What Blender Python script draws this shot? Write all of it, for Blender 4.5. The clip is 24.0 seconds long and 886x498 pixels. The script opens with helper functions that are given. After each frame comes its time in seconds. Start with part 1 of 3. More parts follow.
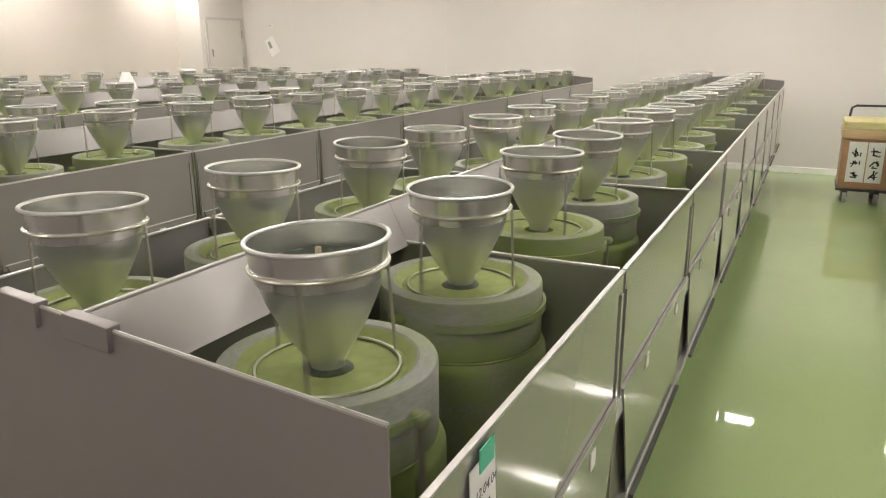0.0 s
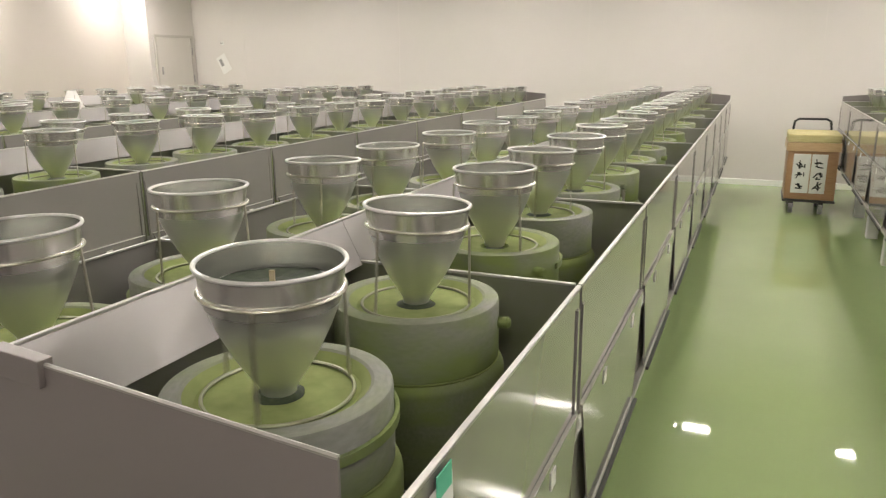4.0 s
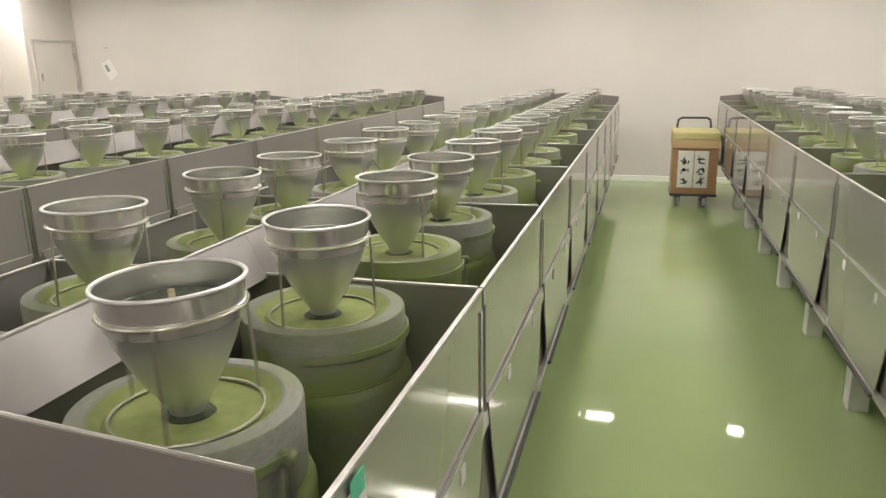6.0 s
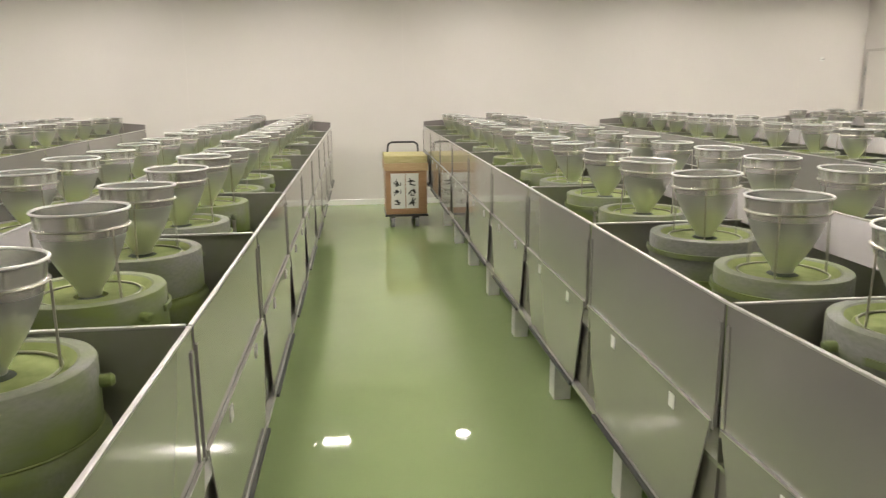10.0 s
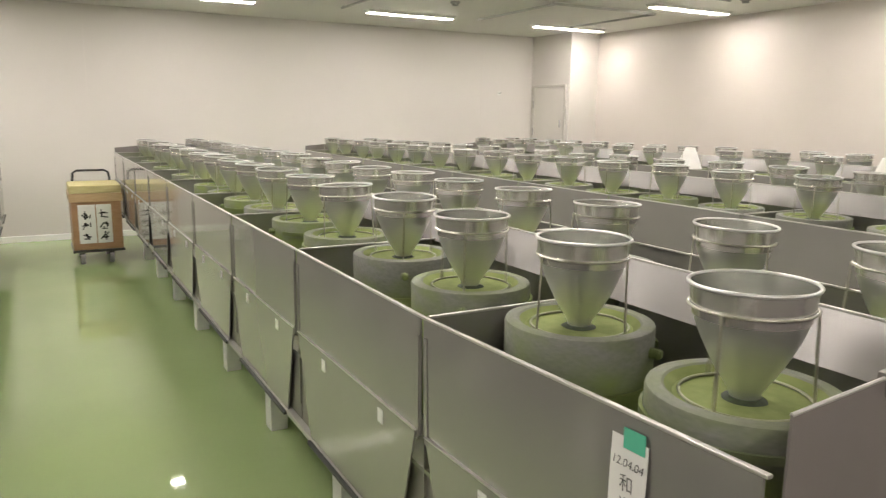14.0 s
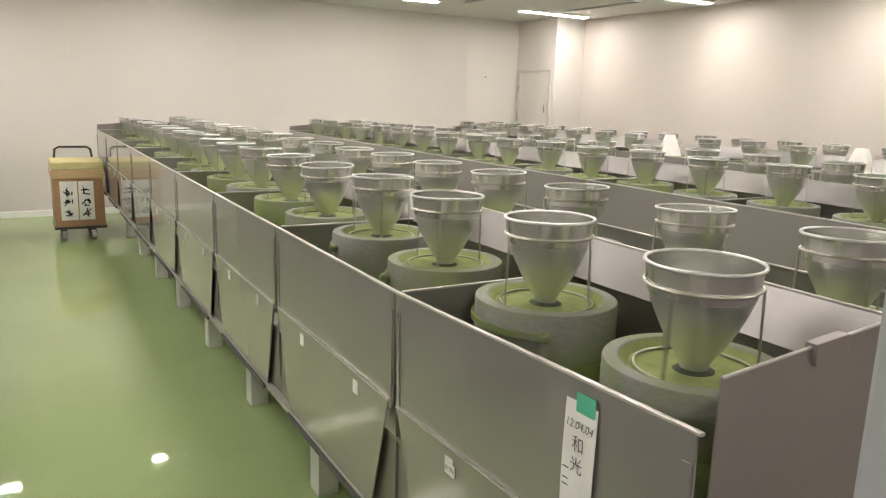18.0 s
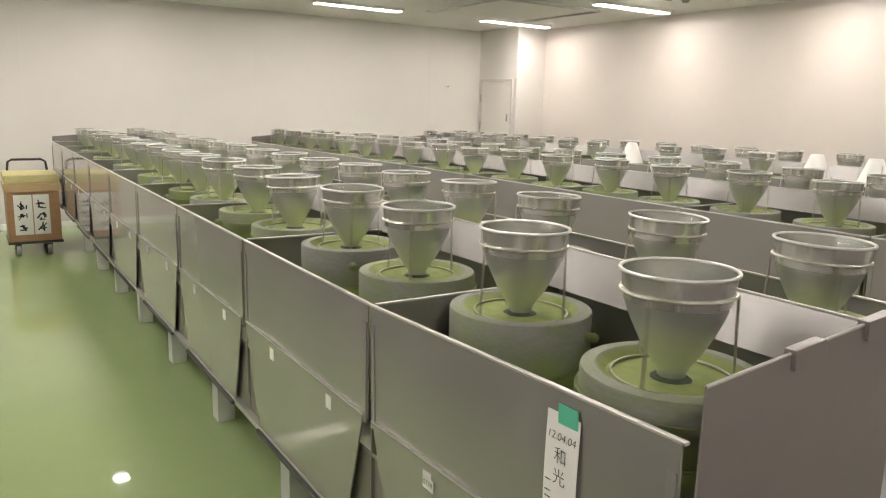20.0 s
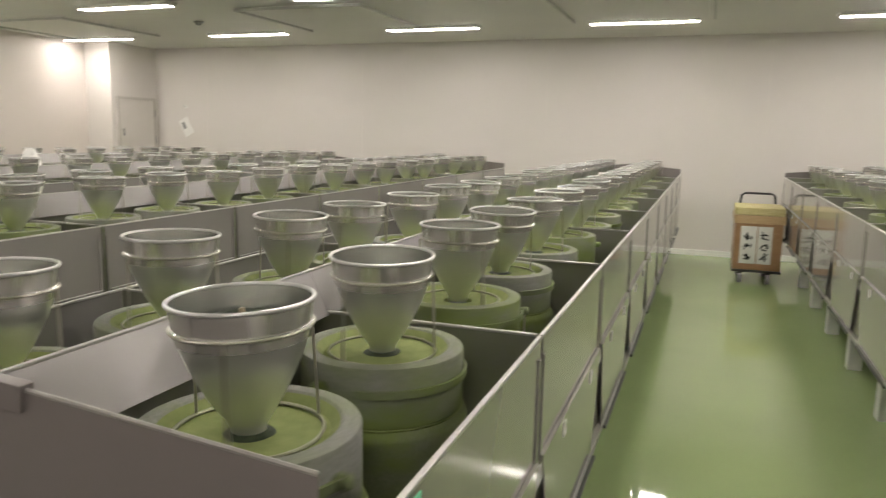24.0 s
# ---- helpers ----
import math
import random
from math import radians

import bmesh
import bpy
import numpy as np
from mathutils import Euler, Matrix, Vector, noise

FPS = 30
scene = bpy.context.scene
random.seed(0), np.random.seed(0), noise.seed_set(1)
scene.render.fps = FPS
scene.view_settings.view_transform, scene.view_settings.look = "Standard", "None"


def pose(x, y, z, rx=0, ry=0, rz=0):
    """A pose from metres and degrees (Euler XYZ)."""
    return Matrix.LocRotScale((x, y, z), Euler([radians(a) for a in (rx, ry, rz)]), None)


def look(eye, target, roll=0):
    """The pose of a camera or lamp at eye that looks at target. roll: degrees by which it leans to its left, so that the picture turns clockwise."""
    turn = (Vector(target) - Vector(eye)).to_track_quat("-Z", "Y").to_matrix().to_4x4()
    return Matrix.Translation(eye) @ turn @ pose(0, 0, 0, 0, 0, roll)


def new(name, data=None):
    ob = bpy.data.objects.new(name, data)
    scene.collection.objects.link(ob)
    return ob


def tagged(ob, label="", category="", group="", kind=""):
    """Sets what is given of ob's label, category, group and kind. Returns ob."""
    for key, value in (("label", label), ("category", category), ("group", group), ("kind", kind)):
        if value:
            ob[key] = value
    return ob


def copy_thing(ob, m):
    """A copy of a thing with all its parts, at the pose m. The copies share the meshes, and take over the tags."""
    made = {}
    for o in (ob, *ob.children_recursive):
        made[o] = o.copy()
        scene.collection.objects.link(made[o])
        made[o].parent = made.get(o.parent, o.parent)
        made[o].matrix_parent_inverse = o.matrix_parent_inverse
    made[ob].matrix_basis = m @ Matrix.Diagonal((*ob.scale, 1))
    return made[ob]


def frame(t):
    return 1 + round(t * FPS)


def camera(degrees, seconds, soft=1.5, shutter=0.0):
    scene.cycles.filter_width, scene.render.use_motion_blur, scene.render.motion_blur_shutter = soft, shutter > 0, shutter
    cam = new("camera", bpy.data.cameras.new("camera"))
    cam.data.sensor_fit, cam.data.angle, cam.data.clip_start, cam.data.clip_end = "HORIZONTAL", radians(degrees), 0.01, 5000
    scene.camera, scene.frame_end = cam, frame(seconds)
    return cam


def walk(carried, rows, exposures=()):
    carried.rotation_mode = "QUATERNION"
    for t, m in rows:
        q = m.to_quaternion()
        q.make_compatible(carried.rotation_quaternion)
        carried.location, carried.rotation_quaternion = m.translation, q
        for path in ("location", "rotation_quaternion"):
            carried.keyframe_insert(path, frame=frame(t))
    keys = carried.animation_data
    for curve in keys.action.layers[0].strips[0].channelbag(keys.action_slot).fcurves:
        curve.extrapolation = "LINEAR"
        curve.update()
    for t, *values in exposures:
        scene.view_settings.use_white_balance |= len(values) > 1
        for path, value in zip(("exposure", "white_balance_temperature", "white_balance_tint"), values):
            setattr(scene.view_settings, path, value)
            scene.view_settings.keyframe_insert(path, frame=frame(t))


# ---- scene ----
# ---------- camera ----------
cam = camera(62.5, 24.0, soft=1.2, shutter=0.5)
PATH = [
    (0, (-0.253, -1.552, 1.613), (-1.116, 0.17, 1.074), -0.3),
    (0.5, (-0.254, -1.549, 1.613), (-1.128, 0.17, 1.083), -0.3),
    (1, (-0.258, -1.544, 1.611), (-1.142, 0.173, 1.091), -0.4),
    (1.5, (-0.257, -1.547, 1.614), (-1.152, 0.169, 1.107), -0.2),
    (3.5, (-0.26, -1.524, 1.608), (-1.065, 0.239, 1.116), -0.6),
    (4, (-0.257, -1.526, 1.612), (-1.02, 0.254, 1.114), -0.5),
    (4.5, (-0.26, -1.498, 1.603), (-0.949, 0.313, 1.109), -1.0),
    (5, (-0.251, -1.512, 1.606), (-0.895, 0.316, 1.112), -0.9),
    (5.5, (-0.253, -1.494, 1.605), (-0.846, 0.349, 1.104), -0.7),
    (6, (-0.239, -1.564, 1.637), (-0.759, 0.302, 1.141), -0.9),
    (6.5, (-0.242, -1.554, 1.633), (-0.681, 0.336, 1.147), -0.6),
    (7, (-0.236, -1.545, 1.625), (-0.587, 0.365, 1.147), -0.8),
    (7.5, (-0.237, -1.536, 1.621), (-0.506, 0.389, 1.15), -0.9),
    (8, (-0.233, -1.532, 1.621), (-0.406, 0.406, 1.155), -1.4),
    (8.5, (-0.233, -1.519, 1.618), (-0.277, 0.431, 1.175), -1.0),
    (9, (-0.232, -1.513, 1.616), (-0.213, 0.439, 1.185), -0.7),
    (9.5, (-0.222, -1.506, 1.614), (-0.112, 0.444, 1.182), -0.5),
    (10, (-0.222, -1.501, 1.614), (-0.005, 0.44, 1.182), -0.4),
    (10.5, (-0.225, -1.495, 1.613), (0.102, 0.431, 1.184), -0.3),
    (12.5, (-0.209, -1.481, 1.607), (0.437, 0.368, 1.201), -0.1),
    (13, (-0.192, -1.478, 1.605), (0.578, 0.325, 1.21), -0.0),
    (13.5, (-0.193, -1.507, 1.614), (0.672, 0.255, 1.235), 0.3),
    (14, (-0.186, -1.506, 1.611), (0.764, 0.217, 1.251), 0.7),
    (14.5, (-0.178, -1.509, 1.609), (0.85, 0.169, 1.253), 0.7),
    (15, (-0.175, -1.513, 1.611), (0.911, 0.13, 1.262), 0.8),
    (15.5, (-0.171, -1.513, 1.61), (0.959, 0.102, 1.269), 0.8),
    (16, (-0.175, -1.52, 1.612), (0.99, 0.069, 1.269), 1.0),
    (16.5, (-0.182, -1.528, 1.615), (0.966, 0.071, 1.262), 1.3),
    (17, (-0.184, -1.536, 1.612), (0.914, 0.099, 1.262), 1.4),
    (17.5, (-0.201, -1.574, 1.615), (0.818, 0.105, 1.236), 2.1),
    (18, (-0.199, -1.588, 1.612), (0.784, 0.106, 1.209), 1.8),
    (18.5, (-0.207, -1.577, 1.614), (0.864, 0.064, 1.216), 1.6),
    (20.5, (-0.212, -1.561, 1.614), (0.85, 0.094, 1.251), 1.5),
    (21, (-0.198, -1.572, 1.617), (0.684, 0.191, 1.275), 1.8),
    (21.5, (-0.196, -1.585, 1.62), (0.378, 0.303, 1.294), 2.1),
    (22, (-0.201, -1.575, 1.606), (-0.092, 0.401, 1.322), 0.8),
    (22.5, (-0.204, -1.557, 1.598), (-0.445, 0.412, 1.342), -1.3),
    (23, (-0.202, -1.591, 1.598), (-0.68, 0.332, 1.323), -0.5),
    (23.5, (-0.207, -1.607, 1.594), (-0.741, 0.3, 1.314), 0.3),
    (24, (-0.252, -1.592, 1.586), (-0.922, 0.265, 1.271), 1.1),
]
walk(cam, [(t, look(eye, target, roll)) for t, eye, target, roll in PATH],
     exposures=[(0.0, 0.0), (21.6, 0.0), (22.1, -0.12), (23.0, -0.34), (24.0, -0.34)])

# ---------- world ----------
world = bpy.data.worlds.new("world")
scene.world = world
world.use_nodes = True
world.node_tree.nodes["Background"].inputs["Color"].default_value = (0.5, 0.5, 0.5, 1)
world.node_tree.nodes["Background"].inputs["Strength"].default_value = 0.02

LAMP_POWER = 66.0      # radiance of the lamp diffusers

# ---------- plan (metres) ----------
AISLE = {1: 0.592, -1: 0.582}   # from the middle of the aisle to its two faces
COLUMN = {1: 0.615, -1: 0.599}   # depth of one row of stalls, east and west of the middle aisle
PITCH = {1: 2.34, -1: 2.268}    # from island to island
TOP = 1.135            # top edge of the stalls
MID = 0.835            # joint between upper and lower panel
LOW = 0.475            # bottom edge of the lower panels
STALLS = range(-1, 8)  # stall k reaches from y = k to y = k + 1
WALL_Y = 8.85
BACK_Y = -1.5    # inner wall with the viewing opening
HALL_Y = -4.0      # far wall of the corridor behind the opening
LEFT_X = -9.85
RIGHT_X = 7.755
BLOCK_W, BLOCK_E = -9.345, 7.2    # faces of the two corner blocks that hold the doors
CEIL = 2.91
STONE_TOP = 1.128
MILL_IN = {1: 0.335, -1: 0.322}        # axis of the mills from the stall's outer face


# ---------- materials ----------
def material(name):
    m = bpy.data.materials.new(name)
    m.use_nodes = True
    nt = m.node_tree
    return m, nt, nt.nodes["Principled BSDF"]


def link(nt, a, b):
    nt.links.new(a, b)


def coords(nt, scale=(1, 1, 1), kind="Object"):
    tc = nt.nodes.new("ShaderNodeTexCoord")
    mp = nt.nodes.new("ShaderNodeMapping")
    mp.inputs["Scale"].default_value = scale
    link(nt, tc.outputs[kind], mp.inputs["Vector"])
    return mp.outputs["Vector"]


def noise_tex(nt, vec, scale, detail=4.0, rough=0.55):
    n = nt.nodes.new("ShaderNodeTexNoise")
    n.inputs["Scale"].default_value = scale
    n.inputs["Detail"].default_value = detail
    n.inputs["Roughness"].default_value = rough
    link(nt, vec, n.inputs["Vector"])
    return n.outputs["Fac"]


def ramp(nt, fac, stops):
    r = nt.nodes.new("ShaderNodeValToRGB")
    els = r.color_ramp.elements
    while len(els) < len(stops):
        els.new(0.5)
    for e, (p, c) in zip(els, stops):
        e.position = p
        e.color = (*c, 1) if len(c) == 3 else c
    link(nt, fac, r.inputs["Fac"])
    return r.outputs["Color"]


def mixed(nt, fac, a, b):
    m = nt.nodes.new("ShaderNodeMix")
    m.data_type = "RGBA"
    for sock, v in ((m.inputs["Factor"], fac), (m.inputs["A"], a), (m.inputs["B"], b)):
        if isinstance(v, (int, float)):
            sock.default_value = v
        elif isinstance(v, tuple):
            sock.default_value = (*v, 1)
        else:
            link(nt, v, sock)
    return m.outputs["Result"]


def value(nt, fac, lo, hi, a=0.0, b=1.0):
    r = nt.nodes.new("ShaderNodeMapRange")
    for k, v in (("From Min", lo), ("From Max", hi), ("To Min", a), ("To Max", b)):
        r.inputs[k].default_value = v
    link(nt, fac, r.inputs["Value"])
    return r.outputs["Result"]


def bump(nt, bsdf, height, strength=0.2, dist=0.002):
    b = nt.nodes.new("ShaderNodeBump")
    b.inputs["Strength"].default_value = strength
    b.inputs["Distance"].default_value = dist
    link(nt, height, b.inputs["Height"])
    link(nt, b.outputs["Normal"], bsdf.inputs["Normal"])


def steel(name, colour, rough, green=0.0, metal=1.0, haze=0.05):
    """Sheet metal: broad faint smears, fingermarks and, where green, a film of tea dust."""
    m, nt, p = material(name)
    info = nt.nodes.new("ShaderNodeObjectInfo")
    shift = nt.nodes.new("ShaderNodeVectorMath")
    shift.operation = "ADD"
    link(nt, coords(nt), shift.inputs[0])
    gap = nt.nodes.new("ShaderNodeCombineXYZ")
    link(nt, value(nt, info.outputs["Random"], 0, 1, 0, 40), gap.inputs["X"])
    link(nt, gap.outputs[0], shift.inputs[1])
    vec = shift.outputs[0]
    big = noise_tex(nt, vec, 2.3, 3)
    small = noise_tex(nt, vec, 17, 4)
    tone = mixed(nt, value(nt, big, 0.3, 0.7, 0, 0.3), colour, tuple(c * 0.82 for c in colour))
    if green:
        dust = value(nt, noise_tex(nt, vec, 5.5, 5), 0.4, 0.75, 0, green)
        tone = mixed(nt, dust, tone, (0.2, 0.25, 0.08))
        link(nt, value(nt, dust, 0, 1, metal, metal * 0.2), p.inputs["Metallic"])
    else:
        p.inputs["Metallic"].default_value = metal
    link(nt, tone, p.inputs["Base Color"])
    spread = nt.nodes.new("ShaderNodeMath")
    spread.operation = "ADD"
    link(nt, value(nt, big, 0.3, 0.7, rough - haze * 0.4, rough + haze), spread.inputs[0])
    link(nt, value(nt, small, 0.45, 0.75, 0, haze), spread.inputs[1])
    link(nt, spread.outputs[0], p.inputs["Roughness"])
    return m


def painted(name, colour, rough=0.5, vary=0.1, scale=2.0, relief=0.05):
    m, nt, p = material(name)
    n = noise_tex(nt, coords(nt), scale, 6)
    f = noise_tex(nt, coords(nt), scale * 40, 2)
    tone = mixed(nt, value(nt, n, 0.3, 0.7), tuple(c * (1 - vary) for c in colour), tuple(min(1, c * (1 + vary * 0.5)) for c in colour))
    link(nt, tone, p.inputs["Base Color"])
    link(nt, value(nt, f, 0.3, 0.7, rough - 0.05, rough + 0.06), p.inputs["Roughness"])
    bump(nt, p, f, relief, 0.001)
    return m


def stone_mat(name, lo, hi, foot=0.0):
    """Grey granite with tea dust clinging to it; lo and hi: how dusty; foot: how much more where the powder creeps up from the joint."""
    m, nt, p = material(name)
    vec = coords(nt)
    grain = noise_tex(nt, vec, 130, 2, 0.6)
    cloud = noise_tex(nt, coords(nt, (1, 1, 1.8)), 6.5, 4)
    info = nt.nodes.new("ShaderNodeObjectInfo")
    grey = ramp(nt, grain, [(0.3, (0.2, 0.205, 0.18)), (0.5, (0.245, 0.25, 0.22)), (0.72, (0.29, 0.295, 0.26))])
    dust = ramp(nt, cloud, [(0.3, (0.145, 0.19, 0.05)), (0.7, (0.205, 0.26, 0.078))])
    amount = nt.nodes.new("ShaderNodeMath")
    amount.operation = "ADD"
    link(nt, value(nt, info.outputs["Random"], 0, 1, lo, hi), amount.inputs[0])
    link(nt, value(nt, cloud, 0.3, 0.7, -0.4, 0.4), amount.inputs[1])
    total = amount.outputs[0]
    if foot:
        xyz = nt.nodes.new("ShaderNodeSeparateXYZ")
        link(nt, vec, xyz.inputs[0])
        more = nt.nodes.new("ShaderNodeMath")
        more.operation = "ADD"
        link(nt, total, more.inputs[0])
        link(nt, value(nt, xyz.outputs["Z"], -0.13, -0.03, foot, -0.1), more.inputs[1])
        total = more.outputs[0]
    clip = nt.nodes.new("ShaderNodeClamp")
    link(nt, total, clip.inputs["Value"])
    link(nt, mixed(nt, clip.outputs[0], grey, dust), p.inputs["Base Color"])
    p.inputs["Roughness"].default_value = 0.82
    bump(nt, p, grain, 0.06, 0.0006)
    return m


def powder(name):
    m, nt, p = material(name)
    n = noise_tex(nt, coords(nt), 26, 6)
    f = noise_tex(nt, coords(nt), 420, 2)
    tone = ramp(nt, n, [(0.25, (0.18, 0.22, 0.066)), (0.5, (0.225, 0.268, 0.092)), (0.8, (0.27, 0.315, 0.12))])
    link(nt, tone, p.inputs["Base Color"])
    p.inputs["Roughness"].default_value = 0.95
    bump(nt, p, f, 0.3, 0.001)
    return m


def floor_mat():
    m, nt, p = material("green_epoxy")
    n = noise_tex(nt, coords(nt), 0.8, 6)
    f = noise_tex(nt, coords(nt), 30, 4)
    tone = ramp(nt, n, [(0.3, (0.34, 0.44, 0.2)), (0.7, (0.38, 0.48, 0.225))])
    link(nt, tone, p.inputs["Base Color"])
    link(nt, value(nt, f, 0.35, 0.7, 0.025, 0.05), p.inputs["Roughness"])
    p.inputs["IOR"].default_value = 1.62
    bump(nt, p, noise_tex(nt, coords(nt), 14, 2), 0.05, 0.001)
    return m


def leaf_mat():
    m, nt, p = material("tea_leaf")
    n = noise_tex(nt, coords(nt), 90, 4)
    link(nt, ramp(nt, n, [(0.3, (0.012, 0.02, 0.008)), (0.7, (0.045, 0.065, 0.028))]), p.inputs["Base Color"])
    p.inputs["Roughness"].default_value = 0.7
    return m


def wood_mat(name, a, b, rough=0.5):
    m, nt, p = material(name)
    n = noise_tex(nt, coords(nt, (2, 2, 14)), 6, 6)
    link(nt, ramp(nt, n, [(0.3, a), (0.7, b)]), p.inputs["Base Color"])
    p.inputs["Roughness"].default_value = rough
    bump(nt, p, n, 0.1, 0.001)
    return m


def glow(name, colour, strength):
    m, nt, p = material(name)
    p.inputs["Base Color"].default_value = (0.9, 0.9, 0.88, 1)
    p.inputs["Emission Color"].default_value = (*colour, 1)
    p.inputs["Emission Strength"].default_value = strength
    return m


PANEL = steel("panel_steel", (0.41, 0.395, 0.37), 0.075, 0.0, 0.5, 0.035)
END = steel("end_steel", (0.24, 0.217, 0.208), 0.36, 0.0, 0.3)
PARTITION = steel("partition_steel", (0.29, 0.285, 0.255), 0.36, 0.6, 0.5)
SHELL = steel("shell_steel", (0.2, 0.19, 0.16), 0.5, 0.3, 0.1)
RIDGE = steel("ridge_steel", (0.37, 0.355, 0.345), 0.42, 0.0, 0.7)
EDGE = steel("edge_steel", (0.5, 0.49, 0.455), 0.38, 0.0, 0.6)
HOPPER = steel("hopper_aluminium", (0.78, 0.79, 0.75), 0.3, 0.0, 0.84, 0.012)
# inner faces of hopper and collar: their shade is put into a darker colour
INSIDE_SHADE = steel("hopper_inside_shade", (0.47, 0.48, 0.44), 0.24, 0.0, 0.8, 0.015)
ROLLED = steel("rolled_rim", (0.64, 0.635, 0.61), 0.38, 0.0, 0.5, 0.02)
COLLAR = steel("collar_aluminium", (0.85, 0.84, 0.81), 0.24, 0.0, 0.9, 0.01)
WIRE = steel("wire_steel", (0.52, 0.5, 0.43), 0.34, 0.3)
RING = steel("ring_steel", (0.36, 0.36, 0.26), 0.4, 0.6, 0.8)
STONE_SIDE = stone_mat("stone_side", 0.05, 1.0, 0.5)
STONE_RIM = stone_mat("stone_rim", 0.05, 0.6)
STONE_LOW = stone_mat("stone_low", 0.75, 1.1)
POWDER = powder("matcha_powder")
FLOOR = floor_mat()
SIDEWALL = painted("peach_wall", (0.62, 0.568, 0.522), 0.45, 0.03, 0.7)
WALL = painted("cream_wall", (0.675, 0.64, 0.605), 0.45, 0.03, 0.7)
CEILING = painted("ceiling_board", (0.7, 0.69, 0.65), 0.55, 0.03, 0.9)
WHITE = painted("white_paint", (0.75, 0.75, 0.71), 0.5, 0.12, 8)
PAPER = painted("paper", (0.8, 0.79, 0.76), 0.8, 0.05, 12)
TAPE = painted("green_tape", (0.1, 0.5, 0.33), 0.5, 0.05, 12)
INK = painted("ink", (0.03, 0.03, 0.03), 0.6, 0.1)
RUBBER = painted("black_rubber", (0.03, 0.03, 0.03), 0.6, 0.2, 20)
DARK = painted("dark_base", (0.06, 0.062, 0.055), 0.55, 0.2, 9)
LEAF = leaf_mat()
BOARD = wood_mat("orange_board", (0.36, 0.205, 0.105), (0.44, 0.26, 0.145), 0.4)
RIM = wood_mat("pale_board", (0.5, 0.34, 0.18), (0.58, 0.42, 0.24), 0.45)
LID = wood_mat("yellow_cloth", (0.5, 0.44, 0.2), (0.6, 0.54, 0.28), 0.7)
STICK = wood_mat("stick_wood", (0.5, 0.42, 0.26), (0.62, 0.53, 0.35))
FRAME = painted("door_frame_paint", (0.56, 0.53, 0.49), 0.4, 0.04, 2)
SKIRT = painted("skirting_white", (0.9, 0.9, 0.87), 0.35, 0.03, 3)
BLUEGREY = painted("bluegrey_frame", (0.42, 0.44, 0.46), 0.4, 0.05, 6)
CORRIDOR = painted("corridor_floor", (0.3, 0.27, 0.25), 0.5, 0.1, 3)
RAIL = painted("rail_paint", (0.5, 0.5, 0.47), 0.5, 0.1, 6)
GREYBOX = painted("grey_plastic", (0.3, 0.3, 0.29), 0.5, 0.1, 6)
GLOW = glow("lamp_diffuser", (1.0, 0.925, 0.865), LAMP_POWER)
DOOR = painted("door_paint", (0.69, 0.655, 0.615), 0.4, 0.04, 2)


# ---------- mesh helpers ----------
def part(name, bm, mat, parent=None, label="", smooth=False, at=None):
    me = bpy.data.meshes.new(name)
    bm.to_mesh(me)
    bm.free()
    for mm in mat if isinstance(mat, (list, tuple)) else [mat]:
        me.materials.append(mm)
    if smooth:
        me.shade_smooth()
        me.set_sharp_from_angle(angle=radians(28))
    ob = new(name, me)
    if parent is not None:
        ob.parent = parent
    if at is not None:
        ob.matrix_basis = at
    if label:
        tagged(ob, label)
    return ob


def box(bm, x0, x1, y0, y1, z0, z1, bevel=0.0, mat=0):
    before = set(bm.faces)
    m = Matrix.Translation(((x0 + x1) / 2, (y0 + y1) / 2, (z0 + z1) / 2)) @ Matrix.Diagonal((x1 - x0, y1 - y0, z1 - z0, 1))
    made = bmesh.ops.create_cube(bm, size=1, matrix=m)
    if bevel:
        edges = {e for v in made["verts"] for e in v.link_edges}
        bmesh.ops.bevel(bm, geom=list(edges), offset=bevel, segments=2, profile=0.6, affect="EDGES")
    for f in set(bm.faces) - before:
        f.material_index = mat
    return bm


def boxed(*args, **kw):
    return box(bmesh.new(), *args, **kw)


def lathe(profile, segs=48, mats=None, close=False):
    """Turns (r, z) pairs about the z axis; mats: a material index for each step."""
    bm = bmesh.new()
    rings = []
    for r, z in profile:
        if r < 1e-6:
            rings.append([bm.verts.new((0, 0, z))])
        else:
            rings.append([bm.verts.new((r * math.cos(2 * math.pi * k / segs), r * math.sin(2 * math.pi * k / segs), z)) for k in range(segs)])
    pairs = list(zip(rings, rings[1:])) + ([(rings[-1], rings[0])] if close else [])
    for n, (a, b) in enumerate(pairs):
        for k in range(segs):
            j = (k + 1) % segs
            if len(a) == 1:
                f = bm.faces.new((a[0], b[j], b[k]))
            elif len(b) == 1:
                f = bm.faces.new((a[k], a[j], b[0]))
            else:
                f = bm.faces.new((a[k], a[j], b[j], b[k]))
            f.material_index = mats[n] if mats else 0
    bmesh.ops.recalc_face_normals(bm, faces=bm.faces)
    return bm


def torus(r, w, z=0, segs=48, sides=8, bm=None):
    bm = bm or bmesh.new()
    rows = []
    for k in range(segs):
        a = 2 * math.pi * k / segs
        rows.append([bm.verts.new(((r + w * math.cos(2 * math.pi * s / sides)) * math.cos(a), (r + w * math.cos(2 * math.pi * s / sides)) * math.sin(a), z + w * math.sin(2 * math.pi * s / sides))) for s in range(sides)])
    for k in range(segs):
        for s in range(sides):
            bm.faces.new((rows[k][s], rows[(k + 1) % segs][s], rows[(k + 1) % segs][(s + 1) % sides], rows[k][(s + 1) % sides]))
    return bm


